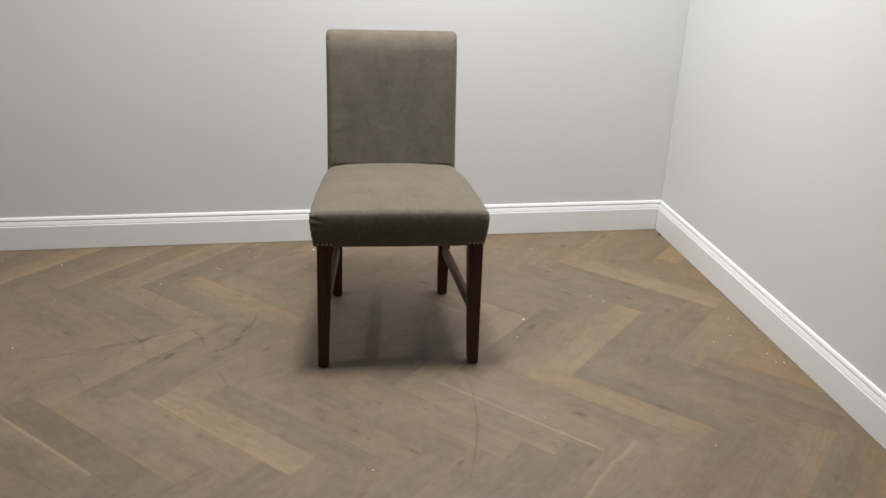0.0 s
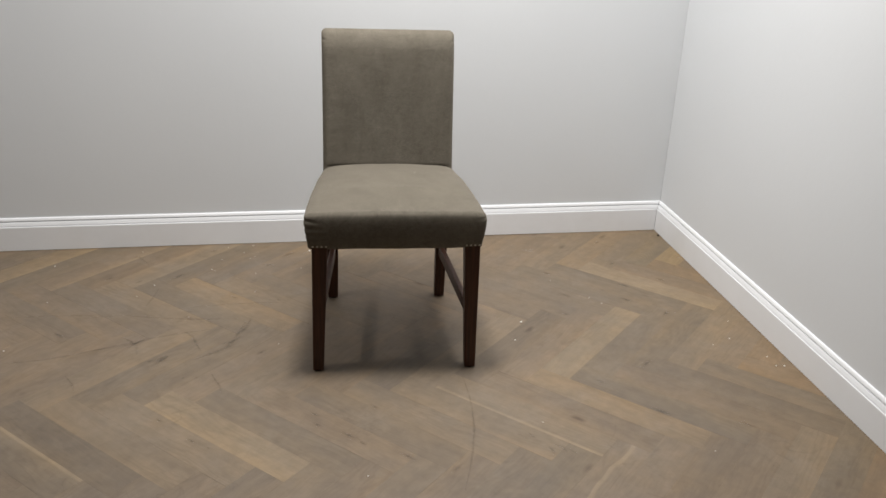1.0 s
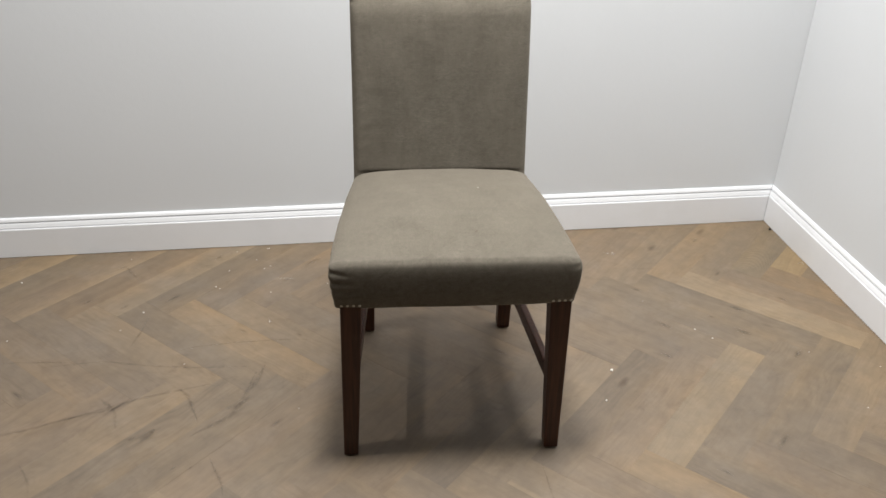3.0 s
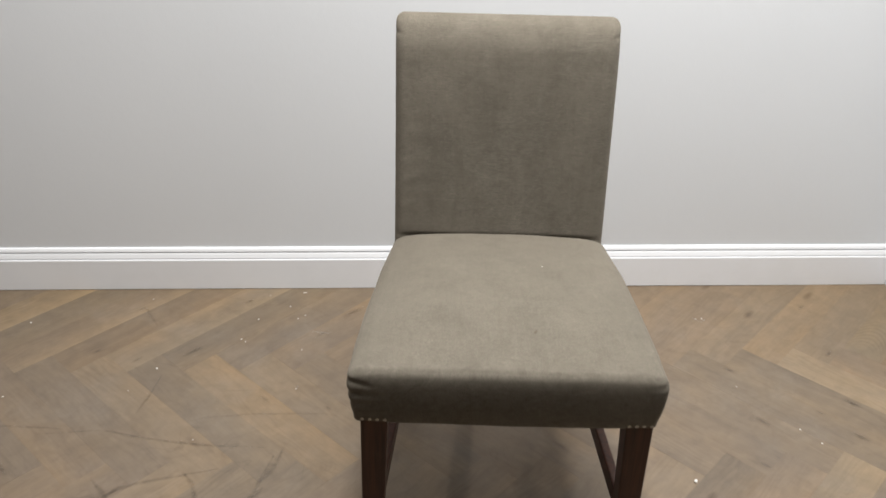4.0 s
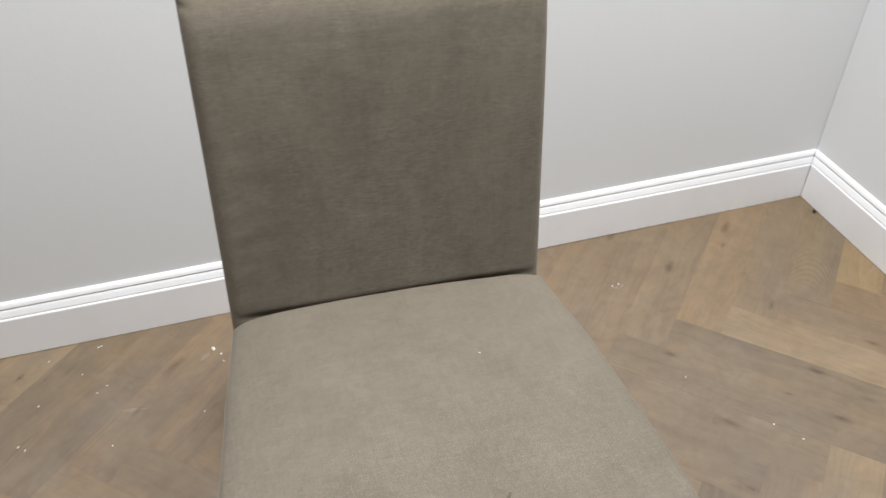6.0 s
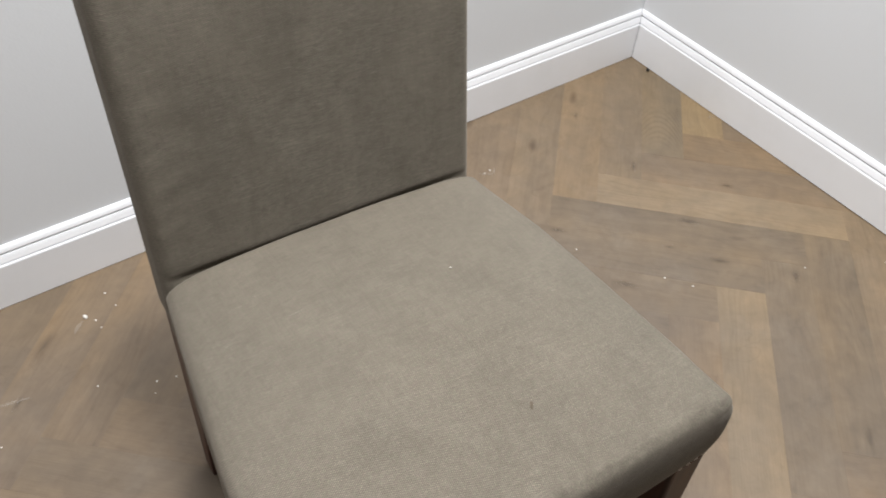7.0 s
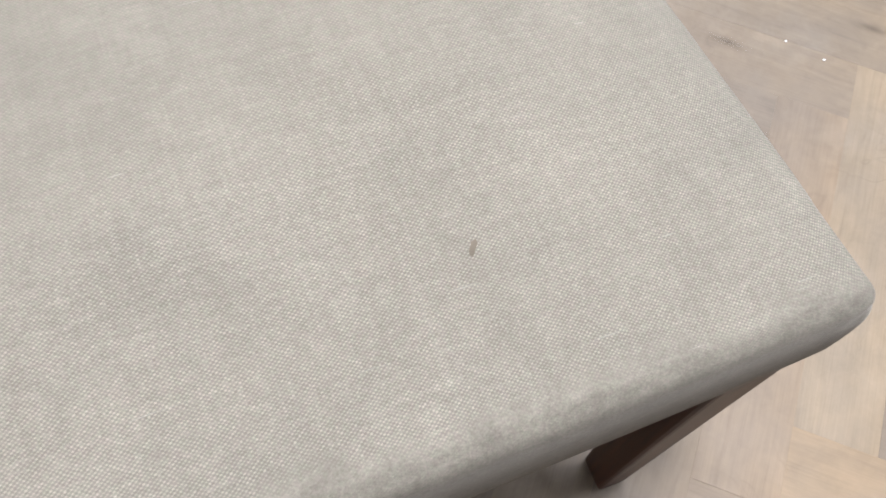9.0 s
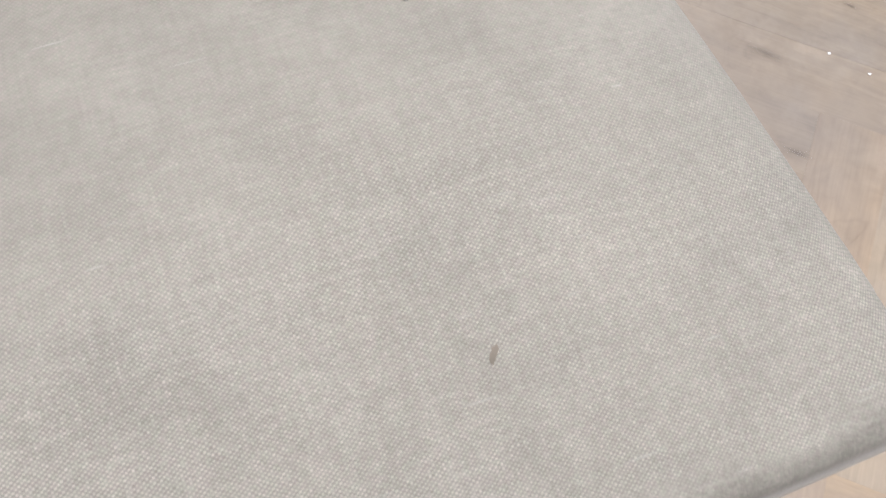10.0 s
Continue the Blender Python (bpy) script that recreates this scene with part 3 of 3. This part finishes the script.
TINTS = {("h", 0, -8): PALE, ("h", 0, -9): FAWN, ("h", 0, -10): FAWN, ("v", 0, -7): FAWN, ("h", 0, -3): FAWN, ("h", 0, -4): FAWN,
         ("h", 0, 0): HONEY, ("v", 0, 0): (0.202, 0.161, 0.116), ("v", 0, 1): GREY, ("h", 0, 1): GREY, ("v", 0, -2): SLATE, ("v", 0, -3): FAWN,
         ("h", -1, 3): (0.224, 0.177, 0.126), ("h", -1, 2): GREY, ("h", -1, 1): GREY, ("v", -1, 1): FAWN, ("v", -1, 2): HONEY, ("h", -1, -8): HONEY,
         ("h", -1, -7): FAWN, ("v", -1, -14): (0.205, 0.157, 0.106), ("v", -1, -13): GREY, ("v", -1, -10): FAWN, ("v", -1, -9): GREY, ("h", -1, -9): GREY,
         ("h", -1, -10): FAWN, ("v", 0, -9): GREY, ("v", 0, -10): GREY, ("v", 0, -11): FAWN, ("h", 0, -11): SLATE, ("h", 0, -7): GREY,
         ("h", 0, -2): FAWN, ("v", 1, -3): GREY, ("v", 1, 2): FAWN, ("v", 1, 3): GREY, ("v", 0, 5): AMBER, ("h", 0, 5): AMBER,
         ("h", -1, 5): (0.182, 0.136, 0.093), ("h", -1, 4): (0.176, 0.137, 0.102), ("v", 1, 4): AMBER, ("h", 0, -12): GREY,
         ("v", -1, 5): (0.240, 0.182, 0.112), ("v", -1, 4): (0.170, 0.138, 0.102), ("v", -1, 3): (0.180, 0.143, 0.106), ("v", 0, 2): GREY, ("v", 0, 3): FAWN}
SAPWOOD = {("h", 0, -2): (OAK_SAP, 180), ("v", -1, -10): (OAK_SOFT, 180), ("v", -1, -12): (OAK_SOFT, 180), ("h", 0, -12): (OAK_SAP, 0), ("v", -1, -14): (OAK_SOFT, 180),
           ("v", 1, -2): (OAK_CURL, 0), ("v", -1, 4): (OAK_ARCH, 0)}
TONES = [(0.172, 0.135, 0.101), (0.178, 0.139, 0.103), (0.163, 0.130, 0.098), (0.182, 0.142, 0.105), (0.158, 0.127, 0.098), (0.172, 0.133, 0.097)]
rng = random.Random(5)
far_planks = {"h": ([], []), "v": ([], [])}
whole = None
for m in range(-8, 9):
    for k in range(-60, 40):
        for kind in "hv":
            tone = rng.choice(TONES)
            lift = rng.uniform(-0.00015, 0.00015)
            shade = rng.uniform(0.96, 1.04)
            v, u = V0 + k * W + m * L, U0 + k * W - m * L
            if kind == "h":
                cv, cu, turn = v + L / 2, u + W / 2, -45
            else:
                cv, cu, turn = v + W / 2, u + W + L / 2, 45
            x, y = (cu + cv) * ROOT, (cu - cv) * ROOT
            if not (WEST - 0.4 < x < 0.4 and SOUTH - 0.4 < y < 0.4):
                continue
            grown, flip = SAPWOOD.get((kind, m, k), (None, 0))
            spin = Matrix.Translation((x, y, 0)) @ Matrix.Rotation(radians(turn + flip), 4, "Z")
            back = spin.inverted()
            corners = [(-L / 2, -W / 2), (L / 2, -W / 2), (L / 2, W / 2), (-L / 2, W / 2)]
            outline = [tuple((spin @ Vector((*c, 0)))[:2]) for c in corners]
            cut = clip(outline)
            if not cut:
                continue
            inside = all(o[0] <= EDGE and o[1] <= EDGE and o[0] >= WEST and o[1] >= SOUTH for o in outline)
            near = x > -2.75 and y > -2.35
            local = corners if inside else [tuple((back @ Vector((*c, 0)))[:2]) for c in cut]
            if near:
                if inside and whole and not grown:
                    mesh = whole
                else:
                    verts, faces = plank_faces(local)
                    mesh = bpy.data.meshes.new("plank")
                    mesh.from_pydata(verts, [], faces)
                    mesh.materials.append(grown or OAK)
                    if inside and not grown:
                        whole = mesh
                ob = new("plank", mesh)
                ob.parent = floor
                ob.matrix_world = Matrix.Translation((0, 0, lift)) @ spin
                rgb = TINTS.get((kind, m, k), None) or tuple(c * shade for c in tone)
                ob.color = (*rgb, 1)
            else:
                frame45 = Matrix.Rotation(radians(-turn), 4, "Z")
                flat = [tuple((frame45 @ Vector((*c, 0)))[:2]) for c in cut]
                verts, faces = plank_faces(flat, lift)
                store = far_planks[kind]
                base = len(store[0])
                store[0].extend(verts)
                store[1].extend(tuple(base + i for i in f) for f in faces)
for kind, turn in (("h", -45), ("v", 45)):
    mesh = bpy.data.meshes.new("planks")
    mesh.from_pydata(*[far_planks[kind][0], [], far_planks[kind][1]])
    mesh.materials.append(OAK_FAR)
    ob = new("planks", mesh)
    ob.parent = floor
    ob.rotation_euler = (0, 0, radians(turn))
    tagged(ob, kind="stuff")

# ---- plaster crumbs and dirt ----
crumb_rng = random.Random(11)


def crumb(size, flat):
    """An irregular broken flake."""
    bm = bmesh.new()
    bmesh.ops.create_icosphere(bm, subdivisions=1, radius=1)
    for v in bm.verts:
        r = crumb_rng.uniform(0.65, 1.15)
        v.co = (v.co.x * r * size, v.co.y * r * size * crumb_rng.uniform(0.55, 0.8), v.co.z * r * flat)
    low = min(v.co.z for v in bm.verts)
    for v in bm.verts:
        v.co.z -= low
    return bm


CRUMBS_WEST = [(-2.02, -0.048, 3), (-1.942, -0.34, 5), (-1.75, -0.239, 3), (-1.761, -0.229, 4), (-1.73, -0.144, 4), (-1.654, -0.087, 4),
               (-1.624, -0.024, 4), (-1.607, -0.274, 3), (-1.714, -0.035, 3), (-1.413, -0.094, 9), (-1.401, -0.11, 4), (-1.447, -0.244, 3),
               (-1.366, -0.059, 4), (-1.36, -0.096, 3), (-1.399, -0.13, 3), (-1.365, -0.286, 4), (-1.376, -0.306, 2), (-1.335, -0.294, 4),
               (-2.264, -0.436, 4), (-2.303, -0.15, 4), (-2.314, -0.742, 4), (-1.319, -1.441, 4), (-2.515, -0.096, 4), (-1.809, -0.584, 3),
               (-1.989, -0.419, 3), (-1.606, -0.421, 3), (-1.528, -0.784, 3), (-1.619, -0.022, 4), (-1.612, -0.129, 3), (-1.629, -0.142, 3)]
CRUMBS_EAST = [(-0.573, -0.157, 4), (-0.588, -0.159, 3), (-0.478, -0.58, 4), (-0.448, -0.625, 4), (-0.572, -0.432, 3), (-0.221, -0.712, 3),
               (-0.121, -0.904, 5), (-0.192, -0.937, 3), (-0.069, -0.792, 3), (-0.806, -0.84, 6), (-0.758, -0.729, 8), (-0.058, -1.025, 4),
               (-0.058, -1.079, 5), (-0.033, -1.082, 6), (-0.437, -1.452, 3), (-0.841, -1.277, 3)]
for x, y, mm in CRUMBS_WEST + CRUMBS_EAST:
    ob = part("plaster_crumb", crumb(mm * 0.00066, mm * 0.0003), PLASTER)
    ob.matrix_world = pose(x, y, 0.0003, 0, 0, crumb_rng.uniform(0, 360))
    tagged(ob, "small white plaster crumb lying on the parquet", "debris", "plaster crumbs on the floor")
ob = part("dirt_clump", crumb(0.007, 0.004), SOOT)
ob.matrix_world = pose(-0.009, -0.066, 0.0003, 0, 0, 70)
tagged(ob, "black clump of dirt against the baseboard near the corner", "debris")
bit = part("lint", crumb(0.0021, 0.001), LINT)
bit.matrix_world = chair.matrix_world @ Matrix.Translation(on_seat(0.068, 0.266, 0.0002))
tagged(bit, "tiny white lint crumb lying on the seat", "debris")

# ---- knots and smudges in the boards ----
def knot_finish(name, rgb, most):
    """A mark that is deepest in its middle and frays out along the grain."""
    n = Nodes(name)
    tex = n.add("ShaderNodeTexCoord")
    over = n.add("ShaderNodeSeparateXYZ")
    n.link(tex.outputs["UV"], over.inputs[0])
    frayed = n.noise(n.vec("MULTIPLY", tex.outputs["Object"], (75, 330, 1)), 1.0, 5, 0.75)
    depth = n.math("ADD", over.outputs[0], n.math("MULTIPLY", n.math("SUBTRACT", frayed, 0.52), 2.6))
    n.bsdf.inputs["Base Color"].default_value = (*rgb, 1)
    n.bsdf.inputs["Roughness"].default_value = 0.6
    n.link(n.math("MULTIPLY", n.math("MULTIPLY", depth, over.outputs[0]), most, True), n.bsdf.inputs["Alpha"])
    return n.mat


def knot(x, y, length, material, slim=0.36):
    """A flat mark on the plank that lies at x, y, drawn out along its grain."""
    across, along = (x - y) * ROOT, (x + y) * ROOT
    turn = 45
    for m in range(-8, 9):
        for k in range(-60, 40):
            if 0 <= across - V0 - k * W - m * L < L and 0 <= along - U0 - k * W + m * L < W:
                turn = -45
    bm = bmesh.new()
    uv = bm.loops.layers.uv.new("depth")
    middle = bm.verts.new((0, 0, 0))
    ring = []
    for i in range(14):
        a = 2 * math.pi * i / 14
        r = 1 + 0.3 * noise.noise((x * 40 + math.cos(a), y * 40 + math.sin(a), 0))
        ring.append(bm.verts.new((math.cos(a) * length * r * 0.75, math.sin(a) * length * slim * r * 0.75, 0)))
    for i in range(14):
        face = bm.faces.new((middle, ring[i], ring[(i + 1) % 14]))
        for loop, deep in zip(face.loops, (1.0, 0.0, 0.0)):
            loop[uv].uv = (deep, 0)
    ob = part("knot", bm, material, floor)
    ob.matrix_world = pose(x, y, 0.0007, 0, 0, turn)


KNOT, SMUDGE = knot_finish("knot_wood", (0.056, 0.038, 0.026), 0.40), knot_finish("grey_smudge", (0.060, 0.050, 0.042), 0.34)
KNOTS = [(-0.568, -0.372, 36), (-0.321, -0.497, 40), (-0.353, -0.605, 50), (-0.409, -0.527, 22), (-0.168, -0.464, 34), (-0.255, -0.716, 44),
         (-2.101, -0.272, 30), (-1.765, -0.061, 30), (-1.527, -0.488, 18), (-1.742, -1.249, 26), (-1.831, -1.150, 24), (-1.699, -1.283, 11),
         (-1.791, -0.948, 15), (-1.756, -0.952, 12), (-1.320, -1.310, 26), (-1.275, -1.152, 30), (-1.429, -1.217, 26), (-0.298, -0.312, 34), (-0.285, -0.109, 28)]
SMUDGES = [(-0.554, -0.550, 54), (-0.595, -0.686, 39), (-1.997, -0.306, 32), (-1.563, -0.208, 34), (-1.673, -0.455, 44), (-1.869, -0.274, 64),
           (-1.492, -0.117, 70), (-1.863, -0.847, 52), (-2.180, -0.661, 48), (-1.948, -0.738, 42), (-1.434, -1.170, 34), (-1.353, -1.272, 66), (-1.214, -1.376, 52),
           (-1.102, -1.437, 44), (-0.503, -1.267, 62), (-0.448, -1.021, 66), (-0.292, -1.356, 52), (-0.62, -1.10, 40), (-1.02, -0.62, 50), (-1.58, -0.83, 44)]
for marks, finish, slim in ((KNOTS, KNOT, 0.40), (SMUDGES, SMUDGE, 0.30)):
    for x, y, mm in marks:
        knot(x, y, mm * 0.001, finish, slim)

# ---- scuffs dragged across the finish ----
def scuff_finish(name, rgb):
    n = Nodes(name)
    p = world_coords(n)
    rubbed = n.math("MULTIPLY", n.ramp(n.noise(p, 70, 5, 0.7), (0.34, 0.0), (0.66, 1.0)), 0.30)
    n.bsdf.inputs["Base Color"].default_value = (*rgb, 1)
    n.bsdf.inputs["Roughness"].default_value = 0.6
    # the mark thins out towards both of its edges
    over = n.add("ShaderNodeSeparateXYZ")
    n.link(n.add("ShaderNodeTexCoord").outputs["UV"], over.inputs[0])
    middle = n.math("SINE", n.math("MULTIPLY", over.outputs[1], math.pi))
    n.link(n.math("MULTIPLY", rubbed, n.math("POWER", middle, 1.5)), n.bsdf.inputs["Alpha"])
    return n.mat


SCUFF, CHALK = scuff_finish("scuff", (0.045, 0.036, 0.030)), scuff_finish("chalk_scratch", (0.62, 0.57, 0.50))


def scuff(points, width):
    """A thin tapering mark that runs smoothly through its points, just proud of the planks."""
    pts = [Vector((*q, 0)) for q in points]
    pts = [pts[0] * 2 - pts[1]] + pts + [pts[-1] * 2 - pts[-2]]
    line = []
    for i in range(1, len(pts) - 2):
        a, b, c, d = pts[i - 1:i + 3]
        for j in range(8):
            t = j / 8
            line.append(0.5 * (2 * b + (c - a) * t + (2 * a - 5 * b + 4 * c - d) * t * t + (3 * b - a - 3 * c + d) * t ** 3))
    bm = bmesh.new()
    uv = bm.loops.layers.uv.new("across")
    rows = []
    for i, q in enumerate(line):
        ahead = line[min(i + 1, len(line) - 1)] - line[max(i - 1, 0)]
        side = Vector((-ahead.y, ahead.x, 0)).normalized()
        f = i / (len(line) - 1)
        w = width * (0.25 + 0.75 * math.sin(math.pi * f)) * (1 + 0.5 * noise.noise(q * 30)) / 2
        q = q + side * 0.003 * noise.noise(q * 18) + Vector((0, 0, 0.0006))
        rows.append((bm.verts.new(q - side * w), bm.verts.new(q + side * w)))
    for a, b in zip(rows, rows[1:]):
        face = bm.faces.new((a[0], b[0], b[1], a[1]))
        for loop, across in zip(face.loops, (0, 0, 1, 1)):
            loop[uv].uv = (0.5, across)
    return bm


for width, points in ((0.006, [(-2.063, -0.767), (-1.97, -0.742), (-1.903, -0.711), (-1.831, -0.691), (-1.728, -0.668)]),
                      (0.004, [(-2.149, -0.56), (-2.005, -0.552), (-1.901, -0.58), (-1.762, -0.602), (-1.631, -0.611)]),
                      (0.006, [(-1.987, -0.695), (-1.95, -0.74), (-1.931, -0.816)]),
                      (0.006, [(-1.807, -0.684), (-1.782, -0.721), (-1.753, -0.812)]),
                      (0.009, [(-1.612, -0.609), (-1.633, -0.681), (-1.651, -0.714)]),
                      (0.004, [(-1.925, -0.365), (-1.94, -0.452), (-1.952, -0.503)]),
                      (0.012, [(-1.9, -0.849), (-1.866, -0.835), (-1.845, -0.815)]),
                      (0.003, [(-1.824, -0.523), (-1.75, -0.509), (-1.582, -0.505), (-1.489, -0.517)]),
                      (0.004, [(-1.008, -1.026), (-1.016, -1.201), (-1.051, -1.376), (-1.106, -1.542)]),
                      (0.005, [(-2.329, -0.815), (-2.194, -0.804), (-2.045, -0.761), (-1.89, -0.701)]),
                      (0.009, [(-1.692, -0.769), (-1.66, -0.748), (-1.64, -0.72)]),
                      (0.004, [(-2.112, -0.901), (-2.085, -0.95), (-2.071, -0.994)]),
                      (0.004, [(-2.389, -0.53), (-2.204, -0.534), (-2.064, -0.549)]),
                      (0.005, [(-2.045, -0.096), (-2.028, -0.091), (-2.003, -0.134), (-1.980, -0.170)]),
                      (0.008, [(-1.631, -0.634), (-1.671, -0.770), (-1.717, -0.815), (-1.772, -0.857)]),
                      (0.004, [(-1.720, -0.920), (-1.692, -0.995), (-1.680, -1.048)]),
                      (0.004, [(-0.920, -1.318), (-0.908, -1.334), (-0.898, -1.352)]),
                      (0.003, [(-0.892, -1.316), (-0.885, -1.330), (-0.880, -1.340)]),
                      (0.004, [(-0.856, -1.378), (-0.850, -1.400), (-0.853, -1.420)]),
                      (0.004, [(-0.838, -1.374), (-0.822, -1.388), (-0.814, -1.412)]),
                      (0.004, [(-0.806, -1.396), (-0.798, -1.408), (-0.790, -1.424)])):
    part("scuff_mark", scuff(points, width * 2.4), SCUFF, floor)
for width, points in ((0.004, [(-1.589, -0.199), (-1.563, -0.204), (-1.536, -0.209)]),
                      (0.006, [(-1.421, -0.099), (-1.432, -0.109), (-1.441, -0.120)]),
                      (0.003, [(-1.608, -0.405), (-1.603, -0.413), (-1.604, -0.426)]),
                      (0.004, [(-0.030, -0.283), (-0.012, -0.276), (-0.002, -0.288)]),
                      (0.005, [(-0.600, -0.150), (-0.580, -0.166), (-0.556, -0.156)])):
    part("scratch_mark", scuff(points, width * 2.4), CHALK, floor)
